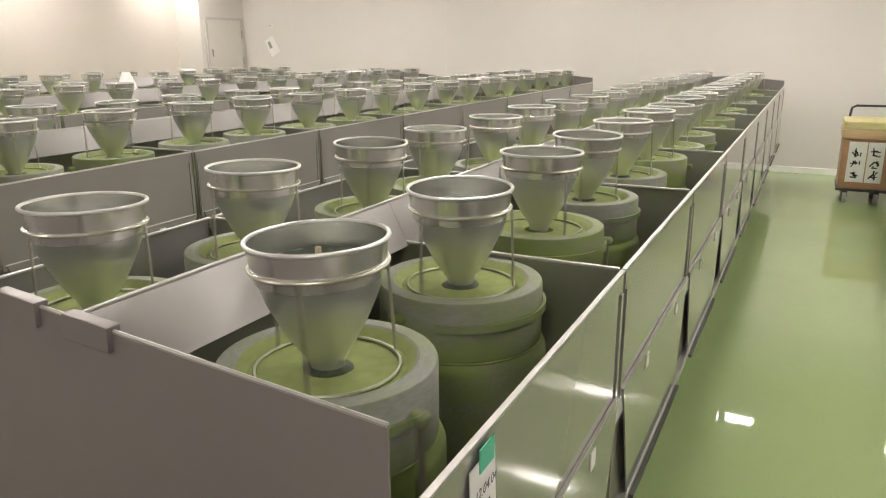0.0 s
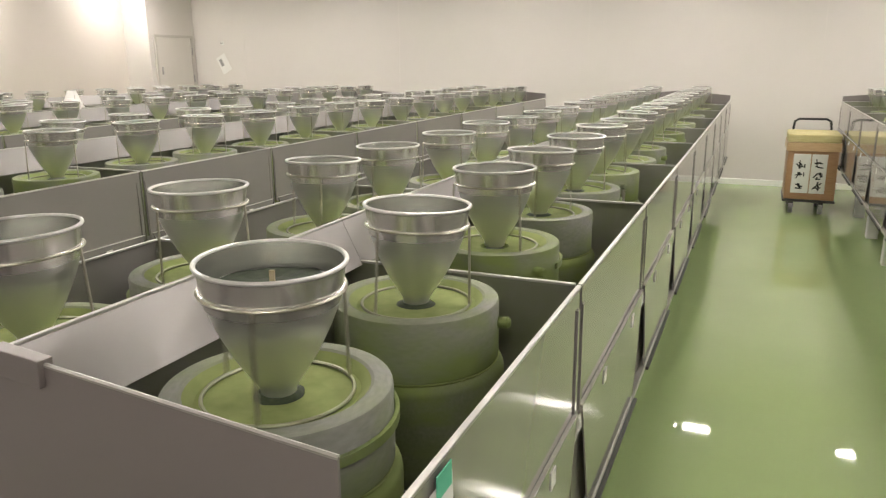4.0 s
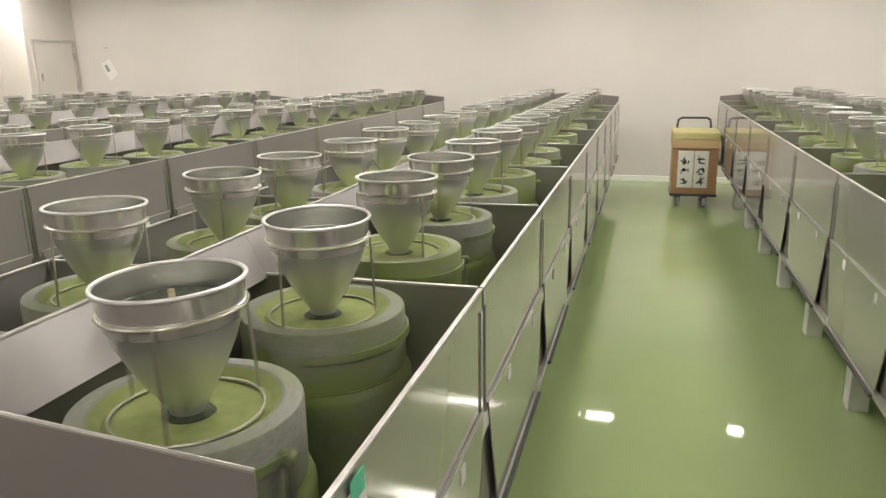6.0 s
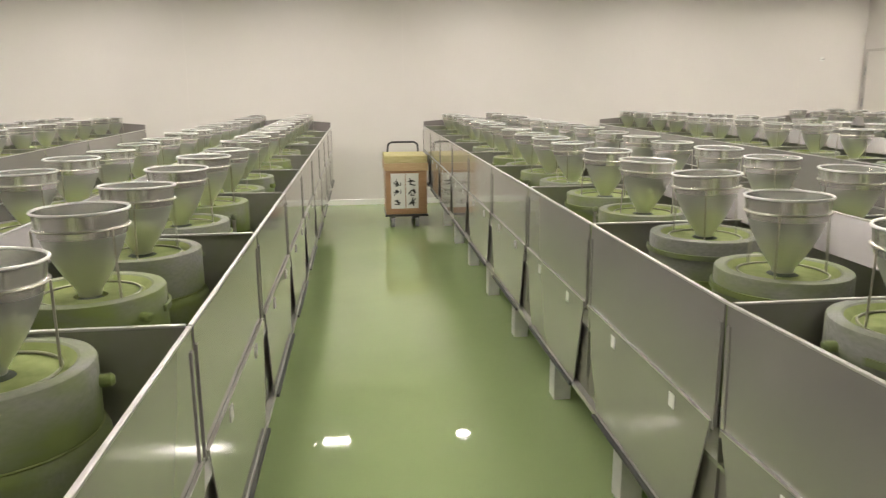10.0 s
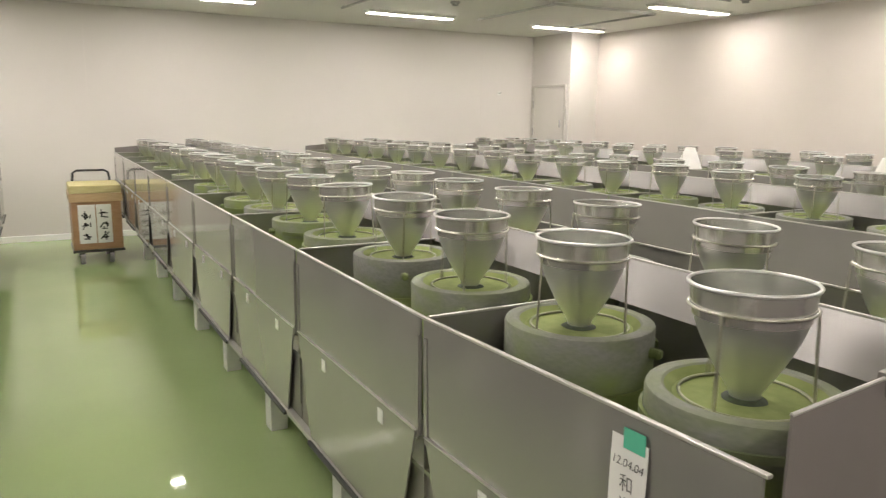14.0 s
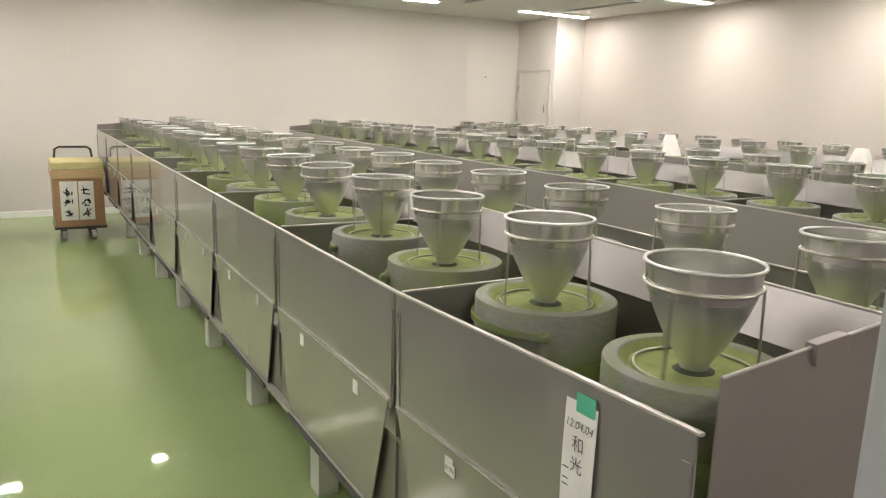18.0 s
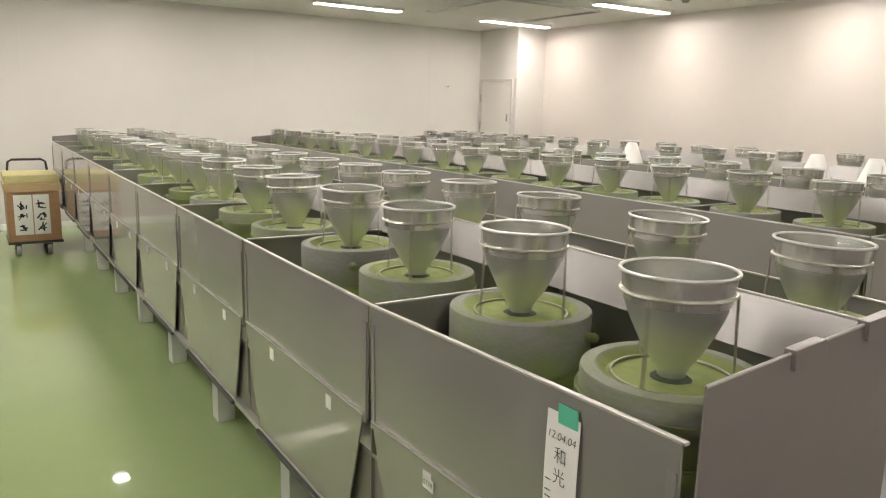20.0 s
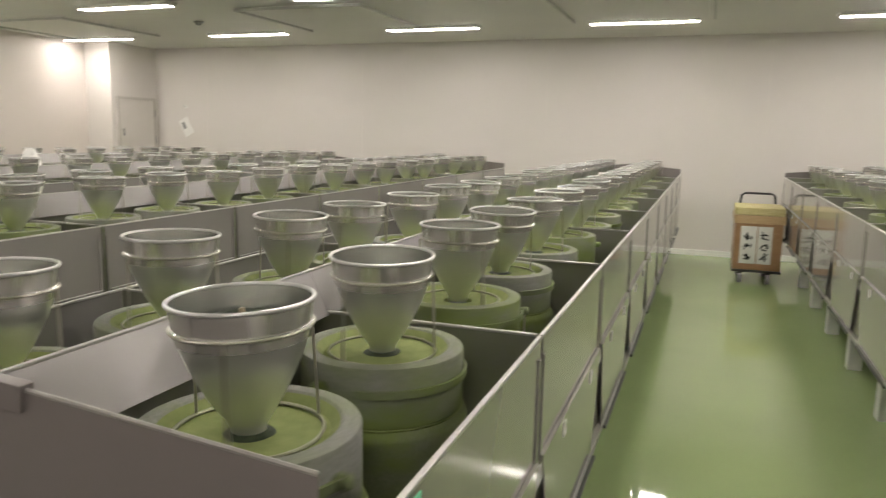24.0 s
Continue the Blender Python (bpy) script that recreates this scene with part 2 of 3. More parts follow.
def rod(bm, a, b, r, sides=8, r2=None):
    a, b = Vector(a), Vector(b)
    m = Matrix.Translation((a + b) / 2) @ (b - a).to_track_quat("Z", "Y").to_matrix().to_4x4()
    bmesh.ops.create_cone(bm, cap_ends=True, segments=sides, radius1=r, radius2=r if r2 is None else r2, depth=(b - a).length, matrix=m)
    return bm


def tube(bm, pts, r, sides=8):
    """A bent round bar through the points."""
    pts = [Vector(p) for p in pts]
    rows = []
    side = None
    for k, p in enumerate(pts):
        d = (pts[min(k + 1, len(pts) - 1)] - pts[max(k - 1, 0)]).normalized()
        if side is None:
            side = d.orthogonal().normalized()
        side = (side - d * side.dot(d)).normalized()
        up = d.cross(side)
        rows.append([bm.verts.new(p + r * (math.cos(2 * math.pi * s / sides) * side + math.sin(2 * math.pi * s / sides) * up)) for s in range(sides)])
    for a, b in zip(rows, rows[1:]):
        for s in range(sides):
            bm.faces.new((a[s], a[(s + 1) % sides], b[(s + 1) % sides], b[s]))
    bm.faces.new(rows[0][::-1])
    bm.faces.new(rows[-1])
    return bm


def thing(name, label, category, group="", at=None, kind=""):
    ob = new(name)
    if at is not None:
        ob.matrix_basis = at
    return tagged(ob, label, category, group, kind)


# ---------- room ----------
def room():
    t = 0.15
    tagged(part("floor", boxed(LEFT_X - t, RIGHT_X + t, BACK_Y, WALL_Y + t, -0.15, 0), FLOOR), "glossy green epoxy floor with lamp reflections", "floor", kind="structure")
    tagged(part("floor_corridor", boxed(LEFT_X - t, RIGHT_X + t, HALL_Y - t, BACK_Y, -0.15, -0.003), CORRIDOR), "plain taupe corridor floor", "floor", kind="structure")
    tagged(part("ceiling", boxed(LEFT_X - t, RIGHT_X + t, HALL_Y - t, WALL_Y + t, CEIL, CEIL + t), CEILING), "off-white flat panel ceiling", "ceiling", kind="structure")
    for name, b in (("wall_north", (LEFT_X - t, RIGHT_X + t, WALL_Y, WALL_Y + t, 0, CEIL)), ("wall_corridor", (LEFT_X - t, RIGHT_X + t, HALL_Y - t, HALL_Y, 0, CEIL)),
                    ("wall_west", (LEFT_X - t, LEFT_X, HALL_Y, WALL_Y, 0, CEIL)), ("wall_east", (RIGHT_X, RIGHT_X + t, HALL_Y, WALL_Y, 0, CEIL)),
                    ("corner_block_west", (LEFT_X, BLOCK_W, 7.8, WALL_Y, 0, CEIL)), ("corner_block_east", (BLOCK_E, RIGHT_X, 7.83, WALL_Y, 0, CEIL))):
        tagged(part(name, boxed(*b), SIDEWALL if name in ("wall_west", "wall_east") else WALL), "plain cream-painted wall", "wall", kind="structure")
    # inner wall with the ribbon of viewing windows through which the camera looks
    # only the mullion is known; the unseen width is added to light the end panels
    x0, xm, x1, z0, z1 = -2.6, 0.195, 2.8, 0.9, 2.2
    bm = bmesh.new()
    for b in ((LEFT_X, x0, 0, CEIL), (x1, RIGHT_X, 0, CEIL), (x0, x1, 0, z0), (x0, x1, z1, CEIL)):
        box(bm, b[0], b[1], BACK_Y, BACK_Y + 0.1, b[2], b[3])
    tagged(part("wall_south", bm, WALL), "cream wall with a ribbon of viewing openings", "wall", kind="structure")
    win = tagged(new("window_1"), "grey metal frame of an open viewing window", "window", kind="structure")
    for b in ((x0, x0 + 0.05, z0, z1), (x1 - 0.05, x1, z0, z1), (xm - 0.04, xm + 0.04, z0 + 0.04, z1 - 0.04), (x0 + 0.05, x1 - 0.05, z0, z0 + 0.04), (x0 + 0.05, x1 - 0.05, z1 - 0.04, z1)):
        part("window_frame", boxed(b[0], b[1], BACK_Y + 0.06, BACK_Y + 0.1, b[2], b[3], 0.003), BLUEGREY, win)
    tagged(part("baseboard", boxed(LEFT_X, RIGHT_X, WALL_Y - 0.05, WALL_Y - 0.001, 0, 0.075, 0.004), SKIRT), "low white skirting along the cream wall", "baseboard", kind="structure")
    # doors in the sides of the corner blocks, built facing -y and turned into place
    for n, (m, h) in enumerate(((pose(BLOCK_W, 8.335, 0, 0, 0, 90), 2.03), (pose(BLOCK_E, 8.335, 0, 0, 0, -90), 2.08)), 1):
        d = tagged(new("door_%d" % n), "closed pale cream flush door in a corner block", "door", kind="structure")
        d.matrix_basis = m
        w = 0.4
        side = 1 if n == 1 else -1
        part("door_leaf", boxed(-w, w, -0.016, -0.002, 0.012, h, 0.002), DOOR, d)
        for e in ((-w - 0.04, -w, 0.0, h + 0.04), (w, w + 0.04, 0.0, h + 0.04), (-w, w, h, h + 0.04)):
            part("door_frame", boxed(e[0], e[1], -0.035, -0.001, e[2], e[3], 0.003), FRAME, d)
        hx = -side * (w - 0.06)
        part("door_handle", rod(bmesh.new(), (hx, -0.05, 1.44), (hx, -0.05, 1.56), 0.012, 10), GREYBOX, d, "dark pull handle")
        for z in (0.3, 1.3, 1.75):
            part("hinge", boxed(side * w - 0.012, side * w + 0.012, -0.042, -0.036, z, z + 0.12, 0.002), GREYBOX, d, "grey hinge plate")
    y = WALL_Y
    # far wall panel joints
    for n in range(6):
        x = -8.3 + 2.9 * n
        tagged(part("trim", boxed(x - 0.004, x + 0.004, y - 0.0025, y - 0.0005, 0.08, CEIL - 0.002), DOOR), "thin wall panel joint", "wall joint", kind="structure")


room()

# ---------- ceiling lamps ----------
LAMP_X = [-9.1, -6.42, -3.68, -1.08, 1.54, 4.18, 6.76]
LAMP_Y = [7.35, 5.05, 2.9, 0.7, -2.75]   # the last row is unseen, added in the corridor to brighten the end panels


def ceiling_lamp():
    """A shallow surface lamp; its glowing face looks straight down."""
    lamp = thing("ceiling_lamp", "long fluorescent ceiling lamp, switched on", "ceiling lamp", "ceiling lamps")
    bm = bmesh.new()
    w, h = 0.63, 0.095
    ring0 = [bm.verts.new((x * w, y * h, 0)) for x, y in ((-1, -1), (1, -1), (1, 1), (-1, 1))]
    ring1 = [bm.verts.new((x * (w - 0.02), y * (h - 0.02), -0.035)) for x, y in ((-1, -1), (1, -1), (1, 1), (-1, 1))]
    for k in range(4):
        bm.faces.new((ring0[k], ring0[(k + 1) % 4], ring1[(k + 1) % 4], ring1[k]))
    bm.faces.new(ring1)
    bmesh.ops.recalc_face_normals(bm, faces=bm.faces)
    part("housing", bm, WHITE, lamp)
    part("diffuser", boxed(-0.6, 0.6, -0.062, 0.062, -0.041, -0.036), GLOW, lamp, "glowing white diffuser")
    return lamp


first = ceiling_lamp()
for n, y in enumerate(LAMP_Y):
    for x in LAMP_X if y > 0 else (-3.2, 0.0, 3.2):
        if n == 0 and x == LAMP_X[0]:
            first.matrix_basis = pose(x, y, CEIL - 0.001)
        else:
            copy_thing(first, pose(x, y, CEIL - 0.001))

# ---------- stalls ----------
def trapezoid(bm, x, w, y0, y1, y2, y3, z0, z1):
    """A sheet in the yz plane, y0..y1 at its foot and y2..y3 at its head, of thickness w."""
    a = [bm.verts.new((x, y, z)) for y, z in ((y0, z0), (y1, z0), (y3, z1), (y2, z1))]
    b = [bm.verts.new((x + w, v.co.y, v.co.z)) for v in a]
    bm.faces.new(a)
    bm.faces.new(b[::-1])
    for k in range(4):
        j = (k + 1) % 4
        bm.faces.new((a[j], a[k], b[k], b[j]))
    bmesh.ops.recalc_face_normals(bm, faces=bm.faces)
    return bm


def stall(col):
    """One stall with its outer face at x = 0, reaching to x = col, from y = 0 to y = 1."""
    s = thing("mill_stall", "stainless steel stall open at the top, holding two stone mills", "stall", "steel stalls")
    # upper panel with folded top edge
    bm = boxed(0.0, 0.004, 0.012, 0.988, MID - 0.01, TOP - 0.006)
    part("upper_panel", bm, PANEL, s)
    part("top_edge", boxed(-0.002, 0.009, 0.004, 0.996, TOP - 0.006, TOP, 0.002), EDGE, s, "bright folded sheet edge")
    for y in (0.016, 0.966):
        part("joint_strip", boxed(-0.004, -0.0005, y, y + 0.018, MID - 0.02, TOP - 0.05, 0.001), PANEL, s)
    # lower panel
    bm = bmesh.new()
    trapezoid(bm, -0.008, 0.004, 0.125, 0.84, 0.025, 0.97, LOW, MID)
    part("lower_panel", bm, PANEL, s)
    part("panel_lip", boxed(-0.0095, -0.0005, 0.025, 0.975, MID, MID + 0.003, 0.001), EDGE, s)
    part("bottom_lip", boxed(-0.024, -0.0085, 0.125, 0.84, LOW - 0.014, LOW - 0.001, 0.002), DARK, s)
    for y in (0.235, 0.695):
        part("number_tag", boxed(-0.0105, -0.0085, y - 0.017, y + 0.017, 0.775, 0.815), WHITE, s, "small white tag with worn print")
    # inside
    part("partition", boxed(0.004, col, 0.996, 0.9995, 0.55, TOP - 0.006), PARTITION, s)
    part("partition_edge", boxed(0.013, col - 0.006, 0.991, 1.003, TOP - 0.0055, TOP + 0.001, 0.002), EDGE, s)
    part("tray", boxed(0.005, col - 0.004, 0.0, 0.995, 0.73, 0.742), PARTITION, s)
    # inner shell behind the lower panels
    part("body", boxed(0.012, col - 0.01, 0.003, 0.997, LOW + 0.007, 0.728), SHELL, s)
    # rail and feet
    part("rail", boxed(-0.012, 0.03, 0, 1, LOW - 0.014, LOW + 0.006, 0.003), EDGE, s)
    part("foot", boxed(0.16, 0.25, 0.0, 0.1, 0, LOW - 0.014, 0.004), WHITE, s, "white painted foot")
    part("foot", boxed(0.4, 0.49, 0.0, 0.1, 0, LOW - 0.014, 0.004), WHITE, s, "white painted foot")
    return s


def row_places():
    """Outer face x, facing (1: to smaller x) and half of the room for each row of stalls."""
    rows = []
    for n in range(4):
        x = AISLE[1] + n * PITCH[1]
        rows.append((x, 1, 1))
        if n < 3:
            rows.append((x + 2 * COLUMN[1] + 0.01, -1, 1))
        x = -AISLE[-1] - n * PITCH[-1]
        rows += [(x, -1, -1), (x - 2 * COLUMN[-1] - 0.01, 1, -1)]
    return rows


ROWS = row_places()
near_stalls = []     # the stalls at the near end of the eastern islands are a little shorter
for half in (1, -1):
    proto = None
    for fx, side, h in ROWS:
        for k in STALLS if h == half else ():
            m = pose(fx, k, 0) if side == 1 else pose(fx, k + 1, 0, 0, 0, 180)
            if proto is None:
                proto = stall(COLUMN[half])
                proto.matrix_basis = m
                made = proto
            else:
                made = copy_thing(proto, m)
            if k == -1 and h == 1:
                near_stalls.append(made)
    if half == 1:
        askew = proto
for ob in near_stalls:
    turned = abs(ob.matrix_basis[0][0] + 1) < 0.1
    ob.matrix_basis = ob.matrix_basis @ Matrix.Translation((0, 0.0 if turned else 0.03, 0)) @ Matrix.Diagonal((1, 0.97, 1, 1))
# the front sheets of the stall at the near end of the aisle sit askew, higher at their near edge
for c in askew.children:
    if c.name.split(".")[0] in ("upper_panel", "top_edge", "joint_strip", "panel_lip", "lower_panel", "number_tag", "bottom_lip"):
        c.matrix_basis = Matrix.Translation((0, 1, MID)) @ pose(0, 0, 0, -1.9, 0, 0) @ Matrix.Translation((0, -1, -MID)) @ c.matrix_basis

# ridge sheets between the two rows of an island, and the panels that close its ends
def slope(mx, side, y0, y1):
    """A leaning sheet of the ridge."""
    bm = bmesh.new()
    pts = ((0.058, 1.125), (0.004, 1.232), (0.001, 1.232), (0.055, 1.124))
    a = [bm.verts.new((mx + side * x, y0, z)) for x, z in pts]
    b = [bm.verts.new((mx + side * x, y1, z)) for x, z in pts]
    for k in range(4):
        bm.faces.new((a[k], a[(k + 1) % 4], b[(k + 1) % 4], b[k]))
    bm.faces.new(a)
    bm.faces.new(b[::-1])
    bmesh.ops.recalc_face_normals(bm, faces=bm.faces)
    return bm


def gable(x0, x1, y, z0, z1, zm):
    """An end sheet whose top rises towards the middle."""
    bm = bmesh.new()
    xm = (x0 + x1) / 2
    pts = [(x0, z0), (x1, z0), (x1, z1), (xm, zm), (x0, z1)]
    a = [bm.verts.new((x, y, z)) for x, z in pts]
    b = [bm.verts.new((x, y + 0.004, z)) for x, z in pts]
    bm.faces.new(a)
    bm.faces.new(b[::-1])
    for k in range(5):
        j = (k + 1) % 5
        bm.faces.new((a[j], a[k], b[k], b[j]))
    bmesh.ops.recalc_face_normals(bm, faces=bm.faces)
    return bm


def gable_edge(x0, x1, y, z1, zm):
    bm = bmesh.new()
    xm = (x0 + x1) / 2
    tube(bm, [(x0, y + 0.002, z1), (xm, y + 0.002, zm), (x1, y + 0.002, z1)], 0.003, 6)
    return bm


for fx, side, half in ROWS:
    if side != half:
        continue
    col = COLUMN[half]
    mx = fx + side * (col + 0.005)
    for k in STALLS:
        o = thing("ridge_cover", "leaning bright steel sheets between two rows of mills", "ridge cover", "ridge covers")
        part("divider", boxed(mx - 0.002, mx + 0.002, k + (0.035 if k < 0 else 0.004), k + 0.992, 0.745, 1.225), PARTITION, o)
        for sd in (-1, 1):
            part("sheet", slope(mx, sd, k + (0.032 if k < 0 else 0.0005), k + 0.9995), RIDGE, o)
        part("edge", boxed(mx - 0.005, mx + 0.005, k + (0.032 if k < 0 else 0.0005), k + 0.9995, 1.231, 1.237, 0.002), EDGE, o)
    lone = fx > 6.5
    far = fx + side * (col + 0.01 if lone else 2 * col + 0.01)
    a, b = min(fx, far) + 0.008, max(fx, far) - 0.008
    for y, z in ((-0.975 if half == 1 else -1.004, 1.254), (8.006, 1.19)):
        o = thing("end_panel", "tall dull steel panel closing the end of an island", "end panel", "end panels")
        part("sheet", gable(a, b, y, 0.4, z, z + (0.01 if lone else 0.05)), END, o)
        part("edge", gable_edge(a, b, y, z, z + (0.01 if lone else 0.05)), EDGE, o)
        if not lone and y < 0:
            tilt = math.degrees(math.atan2(0.05, (b - a) / 2))
            for cx in (0.23, 0.43, 0.8, 0.98) if half == 1 else (0.22, 0.41, 0.645, 0.774):
                left = cx < (b - a) / 2
                zc = z + 0.05 * (cx if left else b - a - cx) / ((b - a) / 2)
                part("clip", boxed(-0.04, 0.04, -0.008, 0.012, -0.026, 0.007, 0.0015), END, o, at=pose(a + cx, y, zc, 0, -tilt if left else tilt, 0))


# ---------- stone mills ----------
def bent_handle(bm, a0=-62, a1=86):
    """A flat bar round half of the stone, standing a little off it."""
    r0, r1, z0, z1 = 0.181, 0.188, -0.061, -0.045
    rows = []
    for k in range(17):
        a = radians(a0 + (a1 - a0) * k / 16)
        rows.append([bm.verts.new((r * math.cos(a), r * math.sin(a), z)) for r, z in ((r0, z0), (r1, z0), (r1, z1), (r0, z1))])
    for a, b in zip(rows, rows[1:]):
        for s in range(4):
            bm.faces.new((a[s], b[s], b[(s + 1) % 4], a[(s + 1) % 4]))
    bm.faces.new(rows[0])
    bm.faces.new(rows[-1][::-1])
    bmesh.ops.recalc_face_normals(bm, faces=bm.faces)
    return bm


UPPER_H = 0.13
RS = 0.179


def stone_mill(tilt, leaves, stick=False, cap=False):
    """A mill with its axis at x = y = 0; the upper stone turns with ring, rods and hopper."""
    mill = thing("stone_mill", "grey stone mill dusted with green tea powder, metal hopper above", "stone mill", "turning stone mills")
    prof = [(0, 0.742), (0.18, 0.742), (0.183, 0.77), (0.191, 0.93), (0.191, 0.975), (0.187, 0.986), (0.176, 0.996), (0, 0.997)]
    part("lower_stone", lathe(prof, 40), STONE_LOW, mill, "powder-covered lower stone", smooth=True)
    prof = [(0.2, 0.744), (0.29, 0.744), (0.292, 0.79), (0.287, 0.79), (0.284, 0.75), (0.2, 0.75)]
    part("dust_trough", lathe(prof, 40), PARTITION, mill, smooth=True)
    # upper stone: its own origin lies on the axis at the top of the rim
    h = UPPER_H
    prof = [(0, -h), (RS - 0.003, -h), (RS, -h + 0.004), (RS, -0.007), (RS - 0.002, -0.002), (RS - 0.007, 0.0), (0.149, 0.0), (0.144, -0.003), (0.128, -0.017), (0.04, -0.019), (0.038, -0.03), (0.0, -0.03)]
    mats = [0, 0, 0, 0, 1, 1, 1, 2, 2, 2, 3]
    up = part("upper_stone", lathe(prof, 48, mats), [STONE_SIDE, STONE_RIM, POWDER, LEAF], mill, "grey upper stone with powder-filled dish", smooth=True, at=pose(0, 0, STONE_TOP))
    part("handle_bar", bent_handle(bmesh.new()), STONE_LOW, up, "dusty flat bar round half of the stone")
    for a in (-88, 88):
        c, n = math.cos(radians(a)), math.sin(radians(a))
        bm = rod(bmesh.new(), ((RS - 0.004) * c, (RS - 0.004) * n, -0.05), (0.199 * c, 0.199 * n, -0.05), 0.012, 10, 0.013)
        rod(bm, (0.199 * c, 0.199 * n, -0.05), (0.206 * c, 0.206 * n, -0.05), 0.013, 10, 0.008)
        part("lug", bm, STONE_LOW, up, "rounded dusty lug")
    part("dust_line", torus(RS - 0.001, 0.0028, -h, 48, 6), POWDER, up, "green line of powder creeping from the joint", smooth=True)
    bm = boxed(0.0, 0.016, 0.192, 0.1955, -0.31, -0.04, 0.001)
    part("scraper", bm, WIRE, up, "thin metal scraper arm")
    part("ring", torus(0.117, 0.0032, -0.0135, 40, 6), RING, up, "wire ring lying in the dish", smooth=True)
    lean = Matrix.Translation((0, 0, -0.02)) @ pose(0, 0, 0, tilt, tilt * 0.6, 0) @ Matrix.Translation((0, 0, 0.02))
    for a in (30, 150, 270):
        c, n = math.cos(radians(a)), math.sin(radians(a))
        part("rod", rod(bmesh.new(), (0.117 * c, 0.117 * n, -0.012), (0.112 * c, 0.112 * n, 0.158), 0.0028, 6), WIRE, up, at=lean)
    if cap:
        prof = [(0.125, -0.016), (0.128, -0.01), (0.05, 0.2), (0.046, 0.204), (0, 0.205)]
        part("cone_cover", lathe(prof, 32), PAPER, up, "white conical cover in place of the hopper", smooth=True)
        return mill
    outside = [(0.028, -0.019), (0.03, -0.004), (0.041, 0.015), (0.054, 0.035), (0.067, 0.058), (0.079, 0.083), (0.091, 0.11), (0.099, 0.132), (0.1042, 0.152), (0.1055, 0.17)]
    outside = [(r * 0.96, z * 0.925) for r, z in outside]
    cone = outside + [(r - 0.003, z) for r, z in reversed(outside)]
    part("hopper", lathe(cone, 48, [0] * 10 + [1] * 9 + [0], close=True), [HOPPER, INSIDE_SHADE], up, "tapered sheet-metal hopper", smooth=True, at=lean)
    band = [(0.106, 0.15), (0.1085, 0.168), (0.1125, 0.1685), (0.113, 0.174), (0.1105, 0.1755), (0.1145, 0.214), (0.1115, 0.214), (0.107, 0.174), (0.103, 0.15)]
    band = [(r * 0.96, z * 0.925) for r, z in band]
    collar = part("collar", lathe(band, 48, [0] * 5 + [1] * 3 + [0], close=True), [COLLAR, INSIDE_SHADE], up, "satin metal collar of the hopper", smooth=True, at=lean)
    part("rolled_rim", torus(0.1112, 0.0037, 0.1993, 48, 8), ROLLED, collar, "bright rolled rim", smooth=True)
    part("hoop", torus(0.1098, 0.0023, 0.1586, 48, 6), WIRE, up, "wire hoop that carries the hopper", smooth=True, at=lean)
    if leaves:
        bm = bmesh.new()
        inner, outer = [], []
        for k in range(28):
            a = 2 * math.pi * k / 28
            ro = 0.041 + 0.006 * noise.noise((1.5 * math.cos(a), 1.5 * math.sin(a), leaves * 50))
            inner.append(bm.verts.new((0.027 * math.cos(a), 0.027 * math.sin(a), -0.0125)))
            outer.append(bm.verts.new((ro * math.cos(a), ro * math.sin(a), -0.0183)))
        for k in range(28):
            bm.faces.new((inner[k], outer[k], outer[(k + 1) % 28], inner[(k + 1) % 28]))
        bmesh.ops.recalc_face_normals(bm, faces=bm.faces)
        part("spilled_leaves", bm, LEAF, up, "dark ring of leaf round the spout", smooth=True)
    if leaves:
        zt = leaves
        rt = 0.1 if zt > 0.15 else min(0.1, 0.026 + (zt - 0.012) * 0.58)
        heap = [(rt * 0.35, zt - rt * 0.25), (rt, zt), (rt * 0.7, zt + 0.007), (rt * 0.35, zt + 0.004), (0, zt + 0.009)]
        bm = lathe(heap, 28)
        for v in bm.verts:
            v.co.z += 0.004 * noise.noise(v.co * 60)
        part("tea_leaves", bm, LEAF, up, "dark dried tea leaves", at=lean)
        if stick:
            part("stick", boxed(-0.004, 0.004, -0.0035, 0.0035, zt - 0.03, zt + 0.026, 0.001), STICK, up, "pale wooden stick", at=lean)
    return mill


random.seed(4)
KINDS = [stone_mill(0.5, 0.1), stone_mill(-1.2, 0.07), stone_mill(1.6, 0.11), stone_mill(-0.4, 0.0)]
SPECIAL = stone_mill(1.6, 0.158, stick=True)
CAPPED = stone_mill(0.3, 0.0, cap=True)
CAPS = {(5, 3, 1), (5, 1, 1), (5, 1, 0), (-6, 3, 0), (-7, 4, 1)}   # mills under white covers
# turn at the start of the mills nearest to the opening: (row, stall, place) -> degrees
TURNS = {(-1, -1, 0): 261, (-1, -1, 1): 340, (1, -1, 0): 284, (1, -1, 1): 144}
